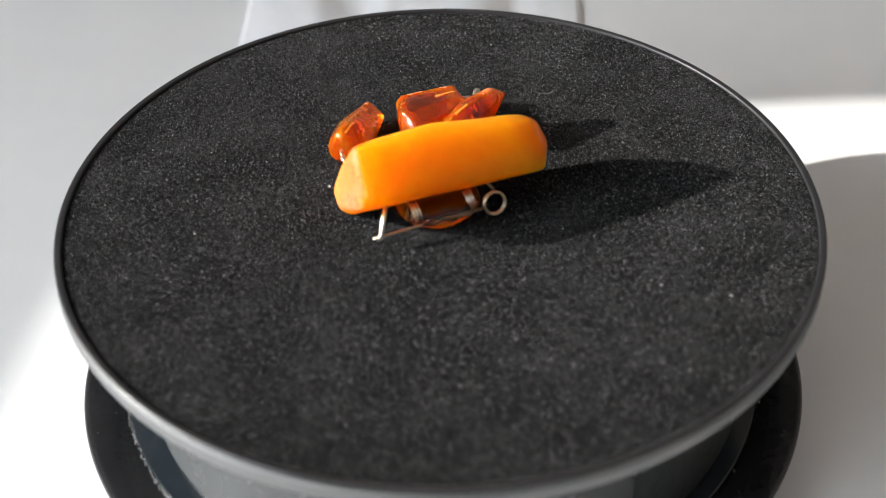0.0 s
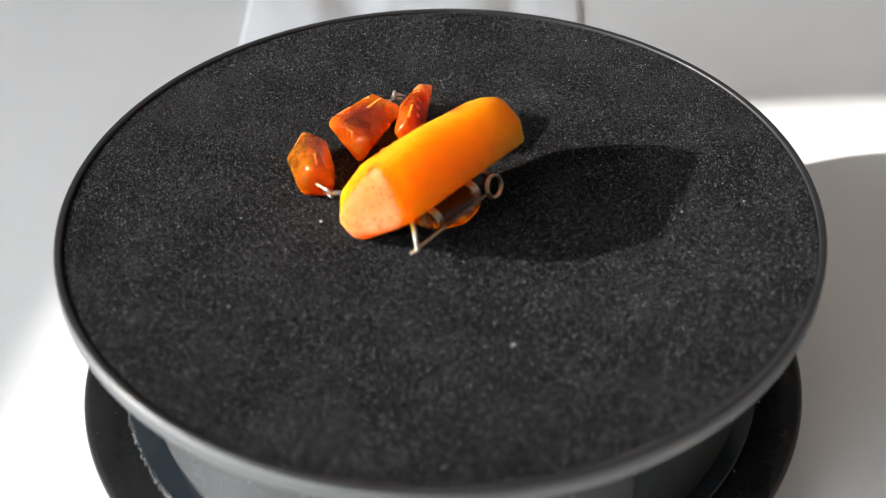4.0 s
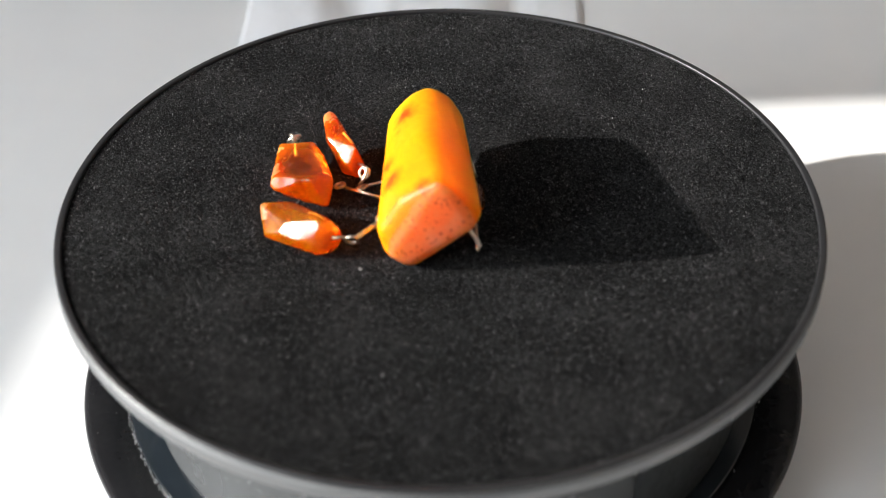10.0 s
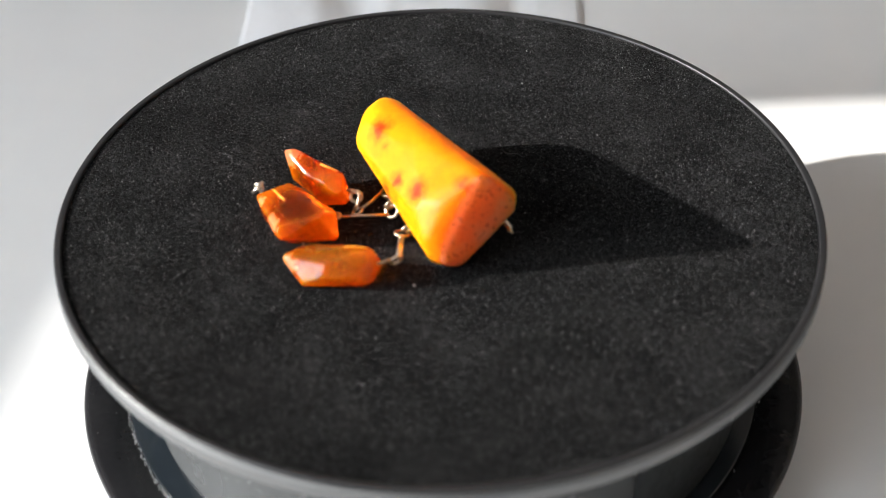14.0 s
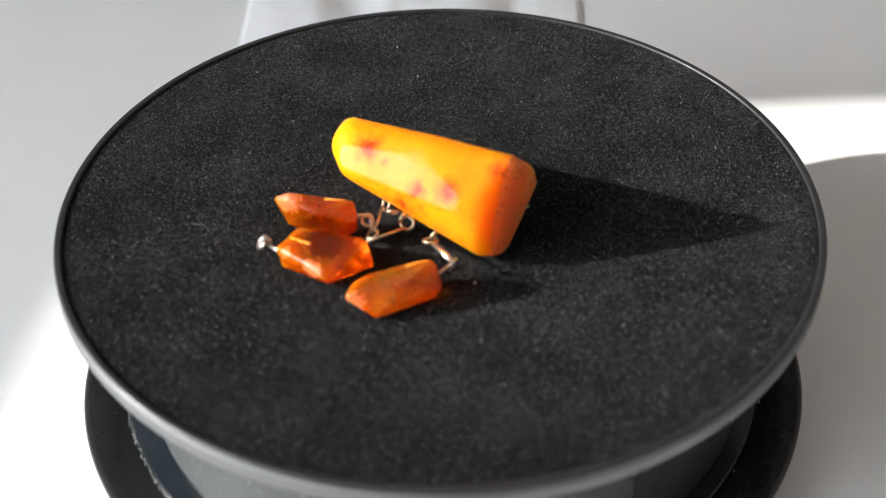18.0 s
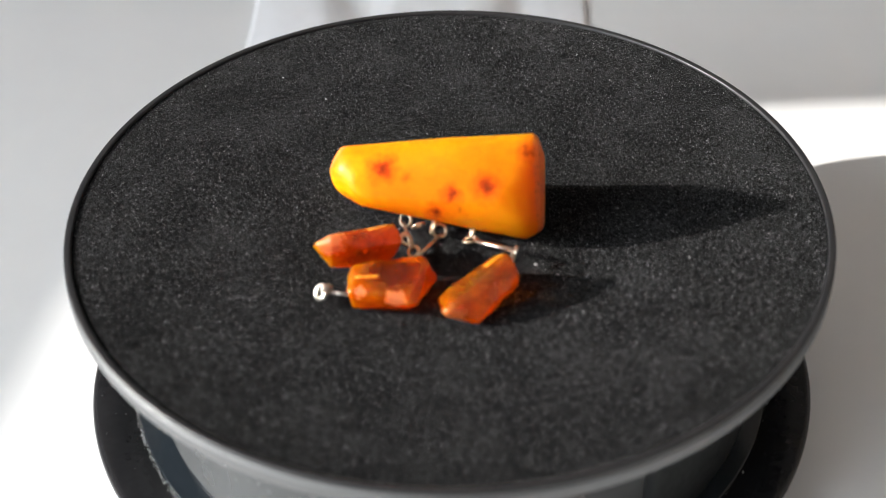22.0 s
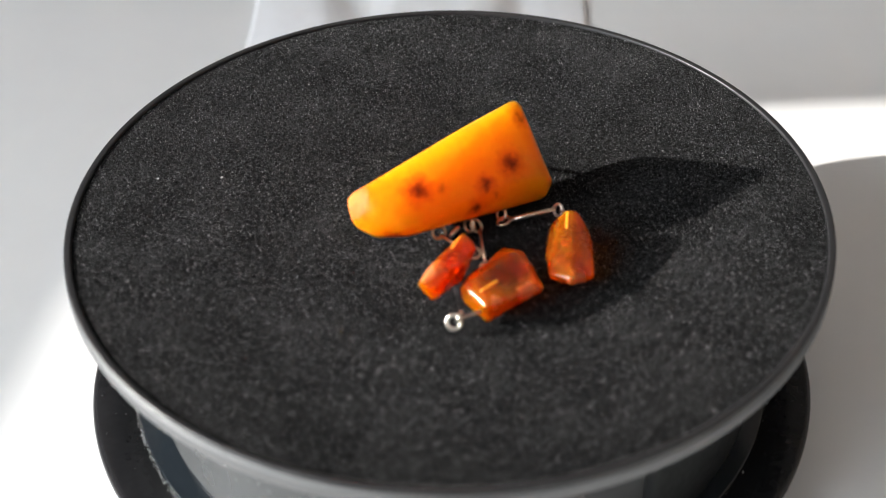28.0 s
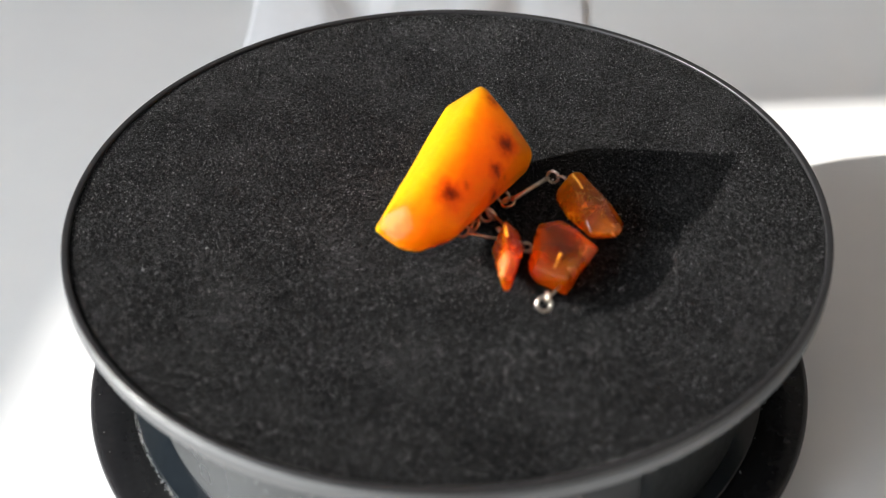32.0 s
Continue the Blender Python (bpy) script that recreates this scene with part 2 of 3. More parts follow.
AMBER_DARK = clear_amber("red_amber", (0.98, 0.11, 0.002), (0.99, 0.15, 0.003), (0.66, 0.95), 2.3, (9.5, 31.0, 5.5, 6.0), [(14.8, 37.6, 10.8, 5.6)])
CRACK_GLINT = plain("golden_crack_glint", (0.95, 0.30, 0.01), (1.0, 0.50, 0.04), 700, (0.12, 0.3), bump=0.4, bump_scale=1500, distance=0.0003)
DRILL = plain("drilled_amber", (0.78, 0.25, 0.008), (0.88, 0.38, 0.02), 900, (0.4, 0.5))


def glue():
    n = Nodes("clear_glue")
    n.bump(n.noise(300, 3), 0.4, 0.0012)
    return n.put(Base_Color=(0.60, 0.48, 0.40), Roughness=0.02, IOR=1.45, Transmission_Weight=1.0)


GLUE = glue()
BROWN = plain("dark_brown_amber", (0.12, 0.014, 0.002), (0.30, 0.045, 0.004), 300, (0.15, 0.3), bump=0.2, bump_scale=600, distance=0.0005, Specular_IOR_Level=0.04)


# ---------------------------------------------------------------- building helpers
def part(name, bm, material, parent=None, label="", smooth=True):
    """Links a bmesh as one mesh object under a thing or a part."""
    me = bpy.data.meshes.new(name)
    bm.to_mesh(me)
    bm.free()
    if smooth:
        for p in me.polygons:
            p.use_smooth = True
    me.materials.append(material)
    ob = new(name, me)
    if parent:
        ob.parent = parent
    return tagged(ob, label)


def box(bm, x0, x1, y0, y1, z0, z1):
    v = [bm.verts.new((x, y, z)) for x in (x0, x1) for y in (y0, y1) for z in (z0, z1)]
    for f in ((0, 1, 3, 2), (4, 6, 7, 5), (0, 4, 5, 1), (2, 3, 7, 6), (0, 2, 6, 4), (1, 5, 7, 3)):
        bm.faces.new([v[i] for i in f])
    return bm


def block(x0, x1, y0, y1, z0, z1, bevel=0.0):
    bm = box(bmesh.new(), x0, x1, y0, y1, z0, z1)
    bmesh.ops.recalc_face_normals(bm, faces=bm.faces)
    if bevel:
        bmesh.ops.bevel(bm, geom=bm.edges, offset=bevel, segments=3, profile=0.5, affect="EDGES")
    return bm


def turned(profile, steps=192):
    """A lathe body from (radius, height) pairs."""
    bm = bmesh.new()
    rings = []
    for r, z in profile:
        if r < 1e-6:
            rings.append([bm.verts.new((0, 0, z))])
        else:
            rings.append([bm.verts.new((r * math.cos(2 * math.pi * k / steps), r * math.sin(2 * math.pi * k / steps), z)) for k in range(steps)])
    for a, b in zip(rings, rings[1:]):
        for k in range(steps):
            j = (k + 1) % steps
            if len(a) == 1 and len(b) > 1:
                bm.faces.new((a[0], b[j], b[k]))
            elif len(b) == 1 and len(a) > 1:
                bm.faces.new((a[k], a[j], b[0]))
            elif len(a) > 1:
                bm.faces.new((a[k], a[j], b[j], b[k]))
    bmesh.ops.recalc_face_normals(bm, faces=bm.faces)
    return bm


def arc(cx, cz, r, a0, a1, n=8):
    """Points of a rounded profile corner, angles in degrees."""
    return [(cx + r * math.cos(radians(a0 + (a1 - a0) * i / n)), cz + r * math.sin(radians(a0 + (a1 - a0) * i / n))) for i in range(n + 1)]


def tube(points, radius, sides=8, closed=False):
    """A wire swept along points."""
    bm = bmesh.new()
    pts = [Vector(p) for p in points]
    n = len(pts)
    rings, side = [], None
    for i, p in enumerate(pts):
        if closed:
            d = pts[(i + 1) % n] - pts[i - 1]
        else:
            d = pts[min(i + 1, n - 1)] - pts[max(i - 1, 0)]
        d.normalize()
        if side is None:
            side = d.orthogonal()
        side = (side - d * side.dot(d)).normalized()
        up = d.cross(side)
        rings.append([bm.verts.new(p + radius * (math.cos(2 * math.pi * k / sides) * side + math.sin(2 * math.pi * k / sides) * up)) for k in range(sides)])
    pairs = list(zip(rings, rings[1:]))
    if closed:
        pairs.append((rings[-1], rings[0]))
    for a, b in pairs:
        best = 0
        if closed and b is rings[0]:
            best = min(range(sides), key=lambda s: (a[0].co - b[s].co).length)
        for k in range(sides):
            bm.faces.new((a[k], a[(k + 1) % sides], b[(k + 1 + best) % sides], b[(k + best) % sides]))
    if not closed:
        bm.faces.new(rings[0][::-1])
        bm.faces.new(rings[-1])
    bmesh.ops.recalc_face_normals(bm, faces=bm.faces)
    return bm


def loop_points(centre, normal, radius, turns=1.0, start=0.0, steps=20, rise=0.0):
    """Points round a wire eye."""
    nrm = Vector(normal).normalized()
    u = nrm.orthogonal().normalized()
    v = nrm.cross(u)
    out = []
    count = int(steps * turns)
    for i in range(count + (0 if turns == 1.0 else 1)):
        a = start + 2 * math.pi * i / steps
        out.append(Vector(centre) + radius * (math.cos(a) * u + math.sin(a) * v) + nrm * (rise * i / steps))
    return out


def pebble(corners, round_mm, detail=3, cuts=()):
    """A rounded stone: the hull of small balls set at its corners, with flats ground off (direction, depth in mm). A corner may name its own radius."""
    bm = bmesh.new()
    for c in corners:
        bmesh.ops.create_icosphere(bm, subdivisions=detail, radius=(c[3] if len(c) > 3 else round_mm) * 0.001, matrix=Matrix.Translation(mm(*c[:3])))
    res = bmesh.ops.convex_hull(bm, input=bm.verts)
    bmesh.ops.delete(bm, geom=[g for g in res["geom_interior"] if isinstance(g, bmesh.types.BMVert)], context="VERTS")
    loose = [v for v in bm.verts if not v.link_faces]
    bmesh.ops.delete(bm, geom=loose, context="VERTS")
    for direction, depth in cuts:
        d = Vector(direction).normalized()
        reach = max(d.dot(v.co) for v in bm.verts) - depth * 0.001
        bmesh.ops.bisect_plane(bm, geom=bm.verts[:] + bm.edges[:] + bm.faces[:], plane_co=d * reach, plane_no=d, clear_outer=True)
        bmesh.ops.delete(bm, geom=bm.faces[:], context="FACES_ONLY")
        bmesh.ops.delete(bm, geom=bm.edges[:], context="EDGES_FACES")
        bmesh.ops.convex_hull(bm, input=bm.verts)
        bmesh.ops.delete(bm, geom=[v for v in bm.verts if not v.link_faces], context="VERTS")
    bmesh.ops.recalc_face_normals(bm, faces=bm.faces)
    return bm


ROUGH = bpy.data.textures.new("chipping", "CLOUDS")
ROUGH.noise_scale, ROUGH.noise_depth = 0.0045, 1
HOLLOWS = bpy.data.textures.new("hollows", "CLOUDS")
HOLLOWS.noise_scale, HOLLOWS.noise_depth = 0.014, 0


def worn(ob, voxel_mm, passes, rough_mm=0.0, relief=ROUGH):
    """Even, softly worn surface, with shallow chips and hollows."""
    r = ob.modifiers.new("remesh", "REMESH")
    r.mode, r.voxel_size, r.use_smooth_shade = "VOXEL", voxel_mm * 0.001, True
    s = ob.modifiers.new("smooth", "SMOOTH")
    s.factor, s.iterations = 0.5, passes
    if rough_mm:
        d = ob.modifiers.new("chips", "DISPLACE")
        d.texture, d.strength, d.mid_level, d.texture_coords = relief, rough_mm * 0.001, 0.5, "LOCAL"
    return ob


# ---------------------------------------------------------------- room
def room():
    zf, zc = -0.81, 2.0
    x1, y0, y1 = 2.3, -4.2, 2.2
    tagged(part("floor", block(-2.7, x1 + 0.2, y0 - 0.2, y1 + 0.2, zf - 0.1, zf), FLOOR_WOOD, smooth=False), "brown wooden floor of the room", "floor", kind="structure")
    tagged(part("ceiling", block(-2.7, x1 + 0.2, y0 - 0.2, y1 + 0.2, zc, zc + 0.1), WHITE_WALL, smooth=False), "white painted room ceiling", "ceiling", kind="structure")
    tagged(part("wall_north", block(-2.7, x1 + 0.2, y1, y1 + 0.12, zf, zc), WHITE_WALL, smooth=False), "plain white painted room wall", "wall", kind="structure")
    tagged(part("wall_south", block(-2.7, x1 + 0.2, y0 - 0.12, y0, zf, zc), WHITE_WALL, smooth=False), "plain white painted room wall", "wall", kind="structure")
    tagged(part("wall_east", block(x1, x1 + 0.12, y0, y1, zf, zc), WHITE_WALL, smooth=False), "plain white painted room wall", "wall", kind="structure")
    bm = bmesh.new()
    box(bm, -0.12, 0, -4.5, JAMB_S, zf, zc)
    box(bm, -0.12, 0, JAMB_N, 2.8, zf, zc)
    box(bm, -0.12, 0, JAMB_S, JAMB_N, zf, SILL_Z)
    box(bm, -0.12, 0, JAMB_S, JAMB_N, HEAD_Z, zc)
    wall = tagged(part("wall_west", bm, WHITE_WALL, smooth=False), "white painted wall with a window opening", "wall", kind="structure")
    wall.matrix_world = wall_pose


def table():
    top = new("table")
    top.location = (0.15, 0.1, -0.81)
    tagged(top, "white laminate table top under the turntable", "table")
    h = TABLE_Z + 0.81
    part("tabletop", block(-0.75, 0.75, -0.62, 0.62, h - 0.025, h, 0.003), WHITE_TABLE, top)
    for x in (-0.70, 0.70):
        for y in (-0.57, 0.57):
            part("leg", block(x - 0.025, x + 0.025, y - 0.025, y + 0.025, 0, h - 0.025, 0.002), WHITE_TABLE, top)


def cloth():
    """A soft white cloth behind the turntable."""
    bm = bmesh.new()
    nx, ny = 70, 60
    x0, x1, y0, y1 = -0.0755, 0.0505, 0.150, 0.42
    grid = []
    for j in range(ny + 1):
        row = []
        for i in range(nx + 1):
            u, v = i / nx, j / ny
            x = x0 + (x1 - x0) * u + 0.004 * math.sin(7 * v)
            y = y0 + (y1 - y0) * v
            edge = min(1.0, min(u, 1 - u) * 4.5)
            z = 0.0011 + edge * (0.0026 + 0.0018 * math.sin(11 * u + 4 * v) + 0.0008 * math.sin(23 * u - 9 * v) + 0.003 * noise.noise((9 * u, 7 * v, 0.3)))
            row.append(bm.verts.new((x, y - 0.2, max(z, 0.0009))))
        grid.append(row)
    for a, b in zip(grid, grid[1:]):
        for i in range(nx):
            bm.faces.new((a[i], a[i + 1], b[i + 1], b[i]))
    ob = part("cloth", bm, WHITE_CLOTH)
    ob.location = (0, 0.2, TABLE_Z)
    s = ob.modifiers.new("thickness", "SOLIDIFY")
    s.thickness, s.offset = 0.0007, -1
    tagged(ob, "soft white folded cloth lying on the white table", "cloth")


# ---------------------------------------------------------------- turntable
FELT_Z = -0.0012


def turntable():
    top = new("turntable")
    top.location = (0, 0, TABLE_Z)
    tagged(top, "round electric display turntable with black felt top and silver body", "turntable")
    z = -TABLE_Z
    # base plate: black, with a low inner step
    foot = 0.0045          # height of the plinth that the base plate stands on
    part("plinth", turned([(0.0, 0.0003), (0.0800, 0.0003), (0.0840, foot + 0.0008), (0.0, foot + 0.0008)]), BASE_BLACK, top, "black plastic foot of the base")
    part("base_plate", turned([(0.0, foot + 0.0003), (0.0990, foot + 0.0003)] + arc(0.0993, foot + 0.0013, 0.0010, -90, 0, 4) + arc(0.0987, foot + 0.0024, 0.0020, 0, 90, 6)
                              + [(0.0888, foot + 0.0044), (0.0884, foot + 0.0040), (0.0, foot + 0.0040)]), BASE_BLACK, top, "glossy black plastic base plate")
    part("base_step", turned([(0.0, foot + 0.0041), (0.0878, foot + 0.0041)] + arc(0.0876, foot + 0.0046, 0.0004, -30, 90, 4) + [(0.0, foot + 0.0050)]), STEP_GREY, top, "glossy black plastic step")
    body = [(0.0, foot + 0.0051), (0.0800, foot + 0.0051)] + arc(0.0806, foot + 0.0060, 0.0008, -90, 0, 4) + [(0.0815, z - 0.020), (0.0850, z - 0.0095), (0.0850, z - 0.0085), (0.0, z - 0.0085)]
    part("body", turned(body), DRUM, top, "grey painted drum")
    # dark shell over the drum's right side; its colour stands in for shade
    bm = bmesh.new()
    rows = []
    for h, r0 in ((foot + 0.0056, 0.0833), (z - 0.020, 0.0831), (z - 0.0098, 0.0853)):
        rows.append([bm.verts.new((r0 * math.cos(radians(a)), r0 * math.sin(radians(a)), h)) for a in range(-55, 44, 3)])
    for a, b in zip(rows, rows[1:]):
        for i in range(len(a) - 1):
            bm.faces.new((a[i], a[i + 1], b[i + 1], b[i]))
    shade_shell = part("drum_shade_side", bm, DRUM_SHADE, top, "dark grey shaded right side of the drum")
    t = shade_shell.modifiers.new("thickness", "SOLIDIFY")
    t.thickness, t.offset = 0.0030, -1
    # dust lying along the step of the base, thinned on the right to stand for shade
    rng = random.Random(5)
    bm = bmesh.new()
    for k in range(2600):
        a = rng.uniform(1.9, 4.5) if rng.random() < 0.93 else rng.uniform(0, 2 * math.pi)
        r = 0.0884 + rng.gauss(0, 0.0003) - (0.0012 * rng.random() if rng.random() < 0.2 else 0)
        if rng.random() < 0.05:
            r = rng.uniform(0.083, 0.0985)
        s = 0.00003 + 0.00011 * rng.random() ** 4
        c = Vector((r * math.cos(a), r * math.sin(a), foot + 0.00455 + s * 0.3))
        m = Matrix.Translation(c) @ Euler((rng.random() * 6, rng.random() * 6, rng.random() * 6)).to_matrix().to_4x4() @ Matrix.Diagonal((s * rng.uniform(0.6, 2.5), s, s * 0.6, 1))
        vs = [bm.verts.new(m @ Vector(p)) for p in ((1, 1, 1), (-1, -1, 1), (-1, 1, -1), (1, -1, -1))]
        for f in ((0, 1, 2), (0, 3, 1), (0, 2, 3), (1, 3, 2)):
            bm.faces.new([vs[q] for q in f])
    tagged(part("dust", bm, DUST, top), kind="stuff")
    # platter: silver pan, black ring, felt
    plat = new("platter")
    plat.parent = top
    plat.location = (0, 0, z)
    pan = [(0.0, -0.0082), (0.0850, -0.0082), (0.0975, -0.0070)] + arc(0.0985, -0.0052, 0.0019, -80, 0, 6) + arc(0.0990, -0.0031, 0.0015, 0, 55, 6) + [(0.0990, -0.0022), (0.0, -0.0022)]
    part("pan", turned(pan), SILVER, plat, "silver platter edge")
    ring = [(0.0983, -0.0021)] + arc(0.0989, -0.0010, 0.0005, 180, 90, 5) + arc(0.0997, -0.0012, 0.0007, 90, 0, 7) + [(0.1002, -0.0018), (0.0994, -0.0021)]
    part("rim", turned(ring), RIM_BLACK, plat, "glossy black rim")
    part("felt_pad", turned([(0.0986, -0.0021), (0.0985, FELT_Z - 0.0001), (0.0981, FELT_Z), (0.06, FELT_Z), (0.03, FELT_Z), (0.0, FELT_Z)]), FELT, plat, "black felt pad")
    # tiny glints of the nap
    count = 230000
    gen = np.random.default_rng(4)
    turn, r = gen.uniform(0, 2 * np.pi, count), 0.0981 * np.sqrt(gen.random(count))
    size = 0.000040 + 0.00006 * gen.random(count) ** 4
    size[gen.random(count) < 0.0003] *= 1.9
    centre = np.stack([r * np.cos(turn), r * np.sin(turn), FELT_Z + size * 1.2], 1)
    # upright flakes, most of them brushed one way
    yaw = np.where(gen.random(count) < 0.86, gen.normal(np.radians(62), 0.5, count), gen.uniform(0, 2 * np.pi, count))
    tilt = gen.normal(0, 0.45, count)
    ca, sa, ct, st, one = np.cos(yaw), np.sin(yaw), np.cos(tilt), np.sin(tilt), np.zeros(count)
    spin = np.stack([ca * ct, -sa, ca * st, sa * ct, ca, sa * st, -st, one, ct], 1).reshape(-1, 3, 3) * np.array([0.3, 0.9, 2.1])
    shape = np.array([(1, 1, 1), (-1, -1, 1), (-1, 1, -1), (1, -1, -1)], float)
    verts = (centre[:, None] + (spin @ shape.T).transpose(0, 2, 1) * size[:, None, None]).reshape(-1, 3)
    faces = (np.array([(0, 1, 2), (0, 3, 1), (0, 2, 3), (1, 3, 2)])[None] + 4 * np.arange(count)[:, None, None]).reshape(-1, 3)
    me = bpy.data.meshes.new("nap")
    me.from_pydata(verts.tolist(), [], faces.tolist())
    me.materials.append(FLECK)
    nap = new("nap", me)
    nap.parent = plat
    tagged(nap, "pale glinting fibres in the felt", kind="stuff")
    # bright crumbs lying on the felt, by polar place and size
    for r, a, s in ((0.0643, 187.5, 0.00022), (0.0635, -30.5, 0.00025), (0.0803, -27.2, 0.00025), (0.0314, 159.9, 0.00035), (0.0522, 154.5, 0.00018), (0.0684, 156.5, 0.00018)):
        bm = bmesh.new()
        bmesh.ops.create_icosphere(bm, subdivisions=1, radius=s, matrix=Matrix.Translation((r * math.cos(radians(a)), r * math.sin(radians(a)), FELT_Z + s * 0.6)) @ Matrix.Diagonal((1.3, 0.8, 0.7, 1)))
        part("crumb", bm, CRUMB, plat, "tiny white crumb")
    # a few loose hairs caught in the felt, by polar place and heading
    for r, a, head, length in ((0.0652, 58.3, 195, 0.0085), (0.0321, 306.2, 85, 0.0068)):
        c = Vector((r * math.cos(radians(a)), r * math.sin(radians(a)), FELT_Z + 0.0003))
        pts, d = [], radians(head)
        for i in range(9):
            pts.append(c.copy())
            d += 0.7 * math.sin(i * 1.1 + a)
            c += Vector((math.cos(d), math.sin(d), 0)) * length / 8
        part("hair", tube(pts, 0.00006, 5), LINT, plat, "pale curled lint")
    return plat


# ---------------------------------------------------------------- brooch
def brooch():
    top = new("amber_brooch")
    tagged(top, "butterscotch amber brooch with three hanging amber drops on silver wire", "brooch")
    stone = part("stone", pebble(STONE, 0.0, 4, (FRONT_FLAT, BROKEN_END, TIP_FLAT)), AMBER_MAIN, top, "opaque orange butterscotch amber with dark spots")
    worn(stone, 0.36, 26, 0.35, HOLLOWS)
    drops = ((AMBER_HONEY, "clear honey amber drop", 3.0, [(-19.3, 27.4, 1.9, 1.8), (-23.8, 21.4, 2.3, 3.3), (-26.3, 23.3, 2.7, 3.9), (-25.5, 22.9, 6.5, 3.0), (-16.3, 37.1, 2.8, 1.3),
                                                           (-19.5, 40.9, 3.7, 1.5), (-26.0, 28.2, 3.7, 3.4), (-25.5, 37.6, 0.7, 1.3), (-23.1, 28.8, 4.8, 3.0), (-18.8, 34.2, 3.1, 2.9)],
              [((-0.73, 0.27, 0.62), 0.8), ((0.45, -0.2, 0.87), 0.5)], 0.10, 9, 4),
             (AMBER_RED, "broken cognac amber chunk", 1.1, [(-8.8, 32.7, 7.2, 1.2), (7.2, 40.4, 3.7, 1.2), (-9.0, 29.0, 1.1, 1.5), (-6.0, 29.4, 5.3, 1.9), (3.7, 45.6, 0.8, 0.9),
                                                            (6.4, 38.4, 5.3, 1.9), (-9.6, 41.5, 4.5, 2.2), (3.9, 46.1, 5.5, 1.3), (4.9, 35.1, 5.1, 0.5), (-8.0, 40.0, 0.5, 1.1), (4.6, 38.6, 7.2, 0.8)],
              [((-0.05, 0.02, 1.0), 0.5), ((-0.78, 0.12, 0.60), 0.7), ((0.6, -0.55, 0.55), 0.6)], 0.50, 1, 0),
             (AMBER_DARK, "pointed red amber drop", 2.0, [(6.5, 28.5, 1.5, 2.1), (3.4, 25.0, 10.7, 0.5), (5.1, 25.2, 2.7, 2.4), (2.4, 26.2, 7.4, 1.8), (18.2, 38.3, 9.2, 0.6),
                                                          (7.4, 33.3, 9.2, 1.4), (14.7, 36.4, 3.2, 1.1), (14.3, 36.4, 10.3, 1.9)], [((-0.74, 0.25, 0.62), 0.5)], 0.22, 4, 2))
    made, tops = [], []
    for mat, label, rnd, corners, flats, rough, passes, cracks in drops:
        bm = pebble(corners, rnd, 3, flats)
        tops.append(BVHTree.FromBMesh(bm))
        ob = part("drop", bm, mat, top, label)
        made.append(worn(ob, 0.22, passes, rough))
        # cracks inside the clear amber; their glint is put into a bright golden colour
        rng, reach = random.Random(len(made) * 7), [Vector(mm(*c[:3])) for c in corners]
        for k in range(cracks):
            share = [rng.random() ** 2 for c in reach]
            at = sum((c * w for c, w in zip(reach, share)), Vector()) / sum(share)
            bm = bmesh.new()
            size = rng.uniform(0.7, 1.7) * 0.001
            turn = Euler([rng.uniform(0, 6.28) for a in range(3)]).to_matrix().to_4x4()
            bmesh.ops.create_icosphere(bm, subdivisions=2, radius=size, matrix=Matrix.Translation(at) @ turn @ Matrix.Diagonal((1.0, rng.uniform(0.35, 0.9), 0.05, 1)))
            part("inclusion", bm, CRACK_GLINT, ob, "golden glint of an inner crack")

    def wire(name, pts, radius=0.42, mat=WIRE, label="", closed=False):
        return part(name, tube([mm(*p) if not isinstance(p, Vector) else p for p in pts], radius * 0.001, 8, closed), mat, top, label)

    def eye(c, normal, radius, mat=WIRE, wire_r=0.42):
        radius *= 1.2
        return part("ring", tube(loop_points(mm(*c), normal, radius * 0.001), wire_r * 0.001, 8, True), mat, top)

    # first drop: ring at the stone, straight link, ring through the drop
    eye((-11.6, 11.4, 1.4), (0.3, -0.2, 1), 1.5)
    eye((-11.3, 10.0, 2.6), (0.8, 0.3, 0.4), 1.3)
    wire("link", [(-12.6, 11.9, 1.7), (-18, 12.9, 2.9), (-24.2, 14.1, 4.3)], 0.50, WIRE_BRIGHT)
    wire("link", [(-12.6, 11.3, 1.5), (-18, 12.3, 2.7), (-24.2, 13.6, 4.1)], 0.46, WIRE_BRIGHT)
    eye((-25.2, 14.6, 4.2), (0.9, 0.3, 0.4), 1.3, WIRE_BRIGHT)
    wire("link", [(-25.4, 15.6, 4.6), (-26.2, 17.0, 5.2), (-26.4, 18.8, 4.6), (-25.0, 22.5, 4.2)])
    # rings hung along the stone's lower edge
    eye((-1.7, 13.0, 3.5), (0.8, 0.4, 0.3), 1.4)
    eye((6.3, 12.6, 2.7), (0.2, 0.9, 0.4), 1.4)
    eye((2.4, 13.2, 2.6), (0.6, -0.5, 0.6), 1.3)
    wire("link", [(6.3, 13.8, 2.6), (3, 17.5, 1.6), (0.3, 21.0, 1.2)])
    eye((-0.5, 21.7, 1.3), (0.2, 0.4, 0.9), 1.2)
    wire("link", [(-0.2, 22.6, 1.6), (0.0, 21.4, 3.6), (1.3, 20.9, 5.6), (2.8, 22.6, 6.0), (3.6, 25.5, 6.0)])
    eye((1.6, 21.7, 4.7), (-0.75, 0.2, 0.62), 1.2)
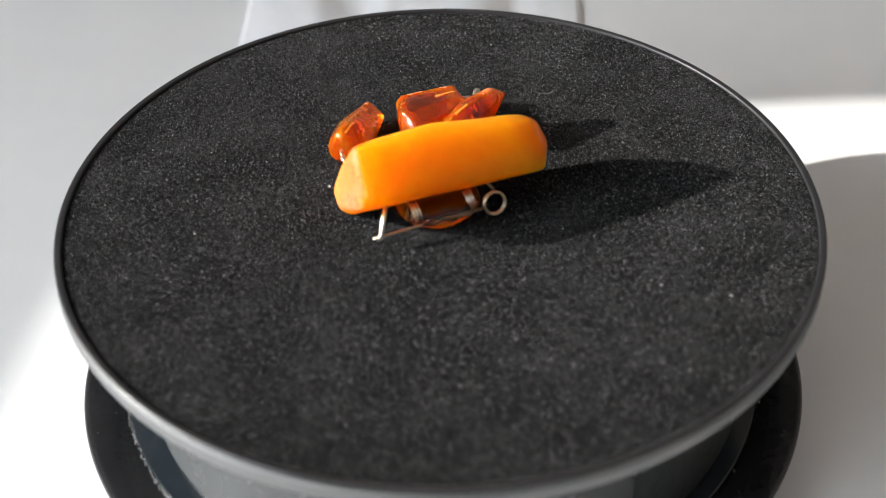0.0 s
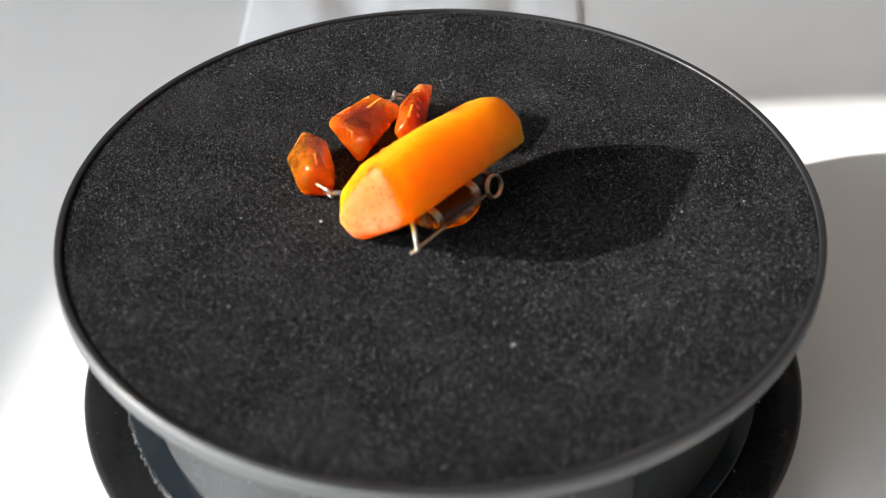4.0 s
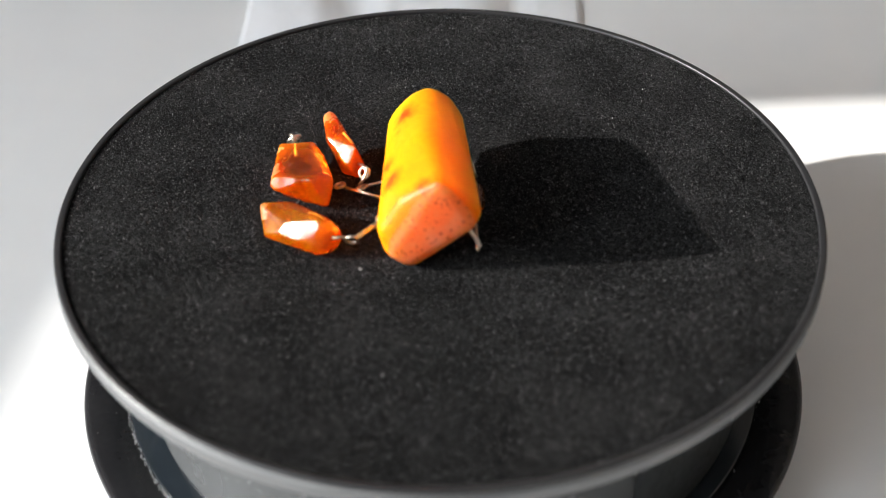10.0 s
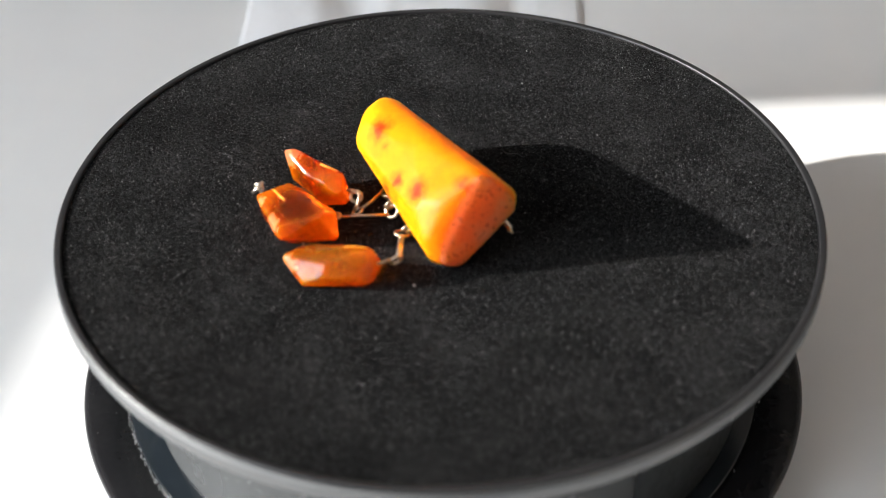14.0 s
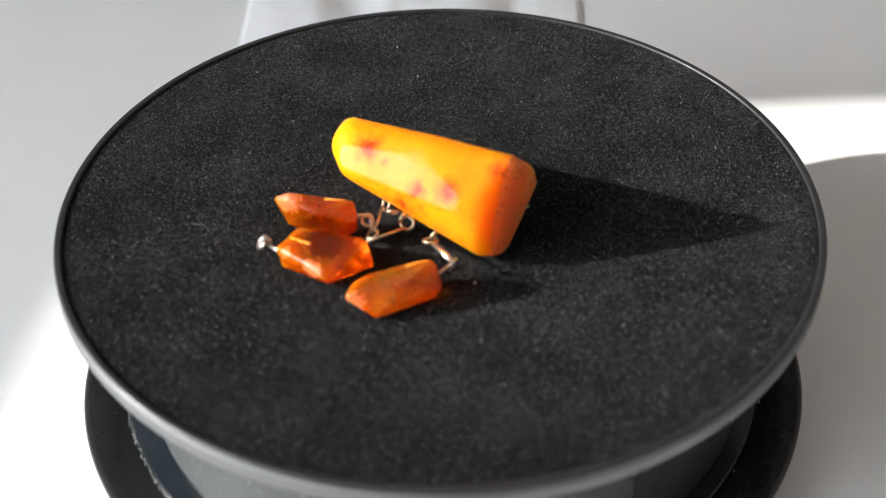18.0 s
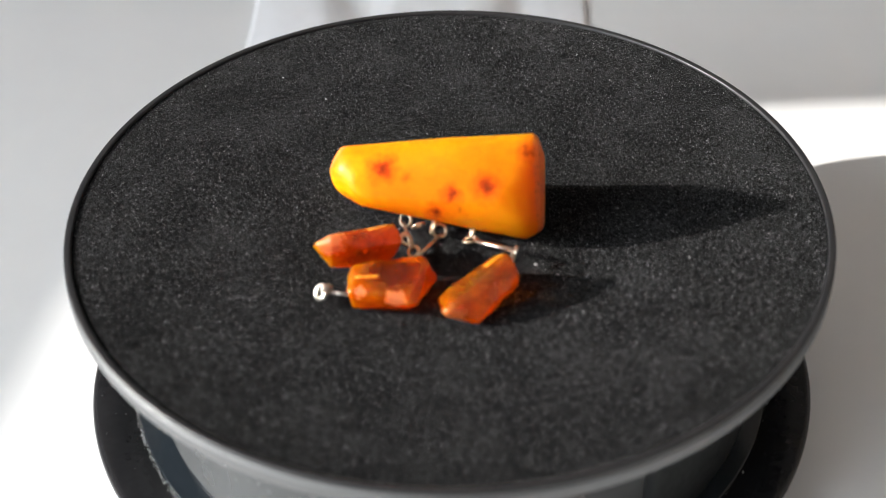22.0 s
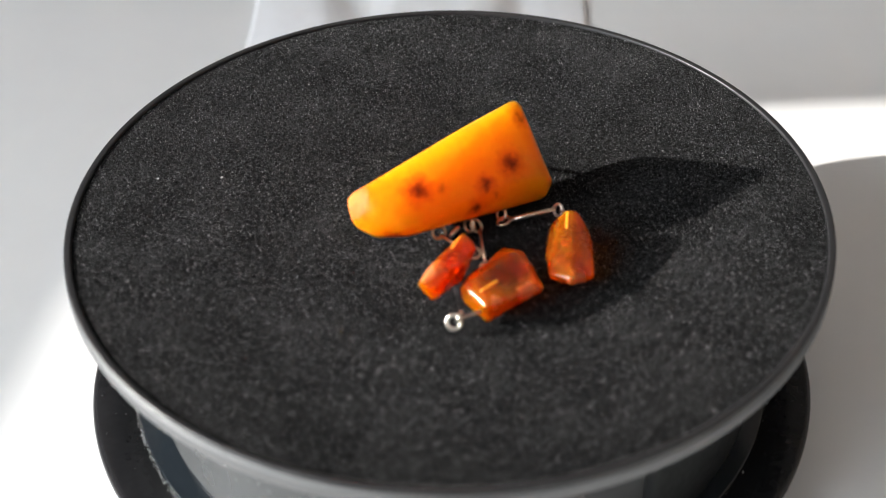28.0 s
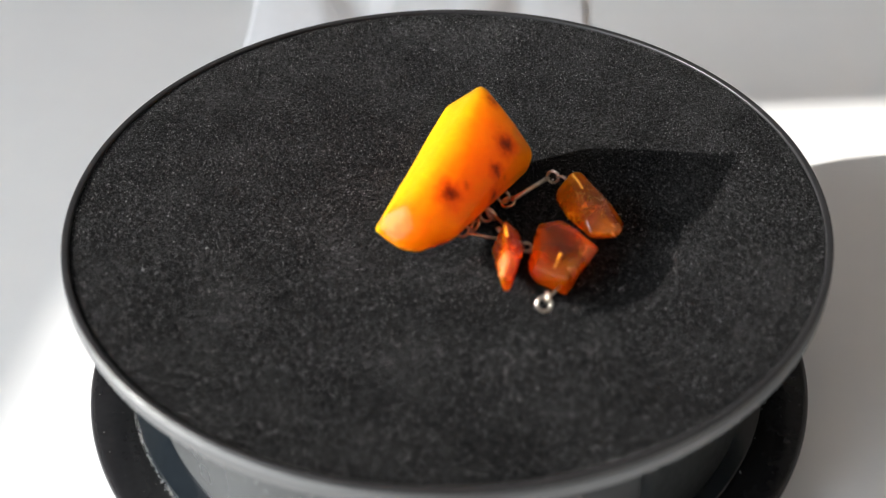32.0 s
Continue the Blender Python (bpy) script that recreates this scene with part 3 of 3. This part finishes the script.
    eye((-3.6, 13.0, 2.8), (-0.5, 0.5, 0.7), 1.4)
    wire("link", [(-4.2, 14.0, 2.2), (-3.0, 20, 1.7), (-1.8, 26.5, 1.2)])
    eye((-1.6, 27.6, 1.3), (0.1, 0.3, 1), 1.1)
    # wire that runs through the chunk and ends in an eye
    wire("link", [(3.4, 45.2, 3.4), (7.5, 45.8, 3.2), (10.8, 46.2, 3.0)], 0.36, WIRE_BRIGHT)
    eye((12.4, 46.8, 2.7), (0.44, 0.67, 0.61), 1.45, WIRE_BRIGHT, 0.52)
    part("ring", tube(loop_points(mm(11.0, 46.4, 3.8), (0.75, -0.5, 0.2), 0.0012), 0.00045, 8, True), WIRE_BRIGHT, top)
    # drilled channels inside the drops
    for tree, drop, (x0, y0), (x1, y1), r in ((tops[0], made[0], (-25.2, 21.6), (-23.0, 27.0), 0.45), (tops[1], made[1], (4.6, 42.8), (-0.6, 40.2), 0.55),
                                              (tops[2], made[2], (4.6, 26.0), (8.0, 30.0), 0.45)):
        line = []
        for k in range(9):
            x, y = x0 + (x1 - x0) * k / 8, y0 + (y1 - y0) * k / 8
            at = mm(x, y, 40)
            line.append(tree.ray_cast(at, Vector((0, 0, -1)))[0] - Vector((0, 0, r * 0.0008)))
        part("drill_hole", tube(line, r * 0.001, 8), DRILL, drop, "pale orange drilled channel")
    # pin on the back: hook, needle, coil
    wire("pin", [(-17.0, -16.3, 2.4), (-15.1, -15.6, 2.6), (0, -9.5, 2.7), (11.2, -5.2, 3.0)], 0.38)
    part("coil", tube(loop_points(mm(14.0, -3.2, 3.4), (0.35, -0.85, 0.35), 0.0030, 2.0, 0.0, 22, 0.0007), 0.00034, 8), WIRE, top, "tarnished wire spring coil")
    wire("hook", [(-13.5, -9.0, 9.5), (-14.2, -12.5, 7.0), (-14.9, -15.2, 4.0), (-15.1, -16.2, 2.6), (-15.9, -15.6, 1.9)], 0.6, WIRE_BRIGHT)
    wire("hook", [(14.2, -0.6, 5.6), (12.0, 0.5, 7.5), (8.0, 1.0, 8.5)], 0.4)
    # clear glue that holds the pin, with a scrap of brown amber set in it
    bm = bmesh.new()
    bmesh.ops.create_icosphere(bm, subdivisions=5, radius=1.0, matrix=Matrix.Translation(mm(-0.5, -1.8, 3.2)) @ Euler((0, 0, radians(21))).to_matrix().to_4x4() @ Matrix.Diagonal((0.0112, 0.0102, 0.0040, 1)))
    for v in bm.verts:
        v.co += v.co.normalized() * 0.0005 * noise.noise(v.co * 260)
    part("glue", bm, GLUE, top, "drop of clear shiny glue")
    # last four corners are added to block the stone's orange glow in the glue
    bm = pebble([(-4.6, -8.6, 2.6), (-5.0, -3, 1.4), (5.0, -5.0, 2.6), (4.5, 0.5, 1.4), (-4.6, -7.4, 4.8), (5.0, -3.8, 4.8), (-9.0, -5.6, 9.0), (9.0, 0.8, 9.0), (-8.0, 4.0, 3.4), (8.0, 8.0, 4.0)], 0.8, 2)
    part("backing", bm, BROWN, top, "dark brown amber scrap")
    for c in ((-7.4, -8.0, 3.6), (6.4, -3.0, 3.8)):
        part("ring", tube(loop_points(mm(*c), (0.9, 0.35, 0.1), 0.0030, 3.0, 0.0, 22, 0.0008), 0.0003, 6), WIRE_BRIGHT, top)
    return top


room()
table()
cloth()
platter = turntable()
jewel = brooch()


def motions():
    rows, spin = [], []
    for k in range(33):
        a = SPIN * k
        c, s = math.cos(radians(a)), math.sin(radians(a))
        rows.append((float(k), pose(c * BROOCH_O.x - s * BROOCH_O.y, s * BROOCH_O.x + c * BROOCH_O.y, BROOCH_O.z, 0, 0, a)))
        spin.append((float(k), pose(0, 0, -TABLE_Z, 0, 0, a)))
    walk(jewel, rows)
    walk(platter, spin)


motions()
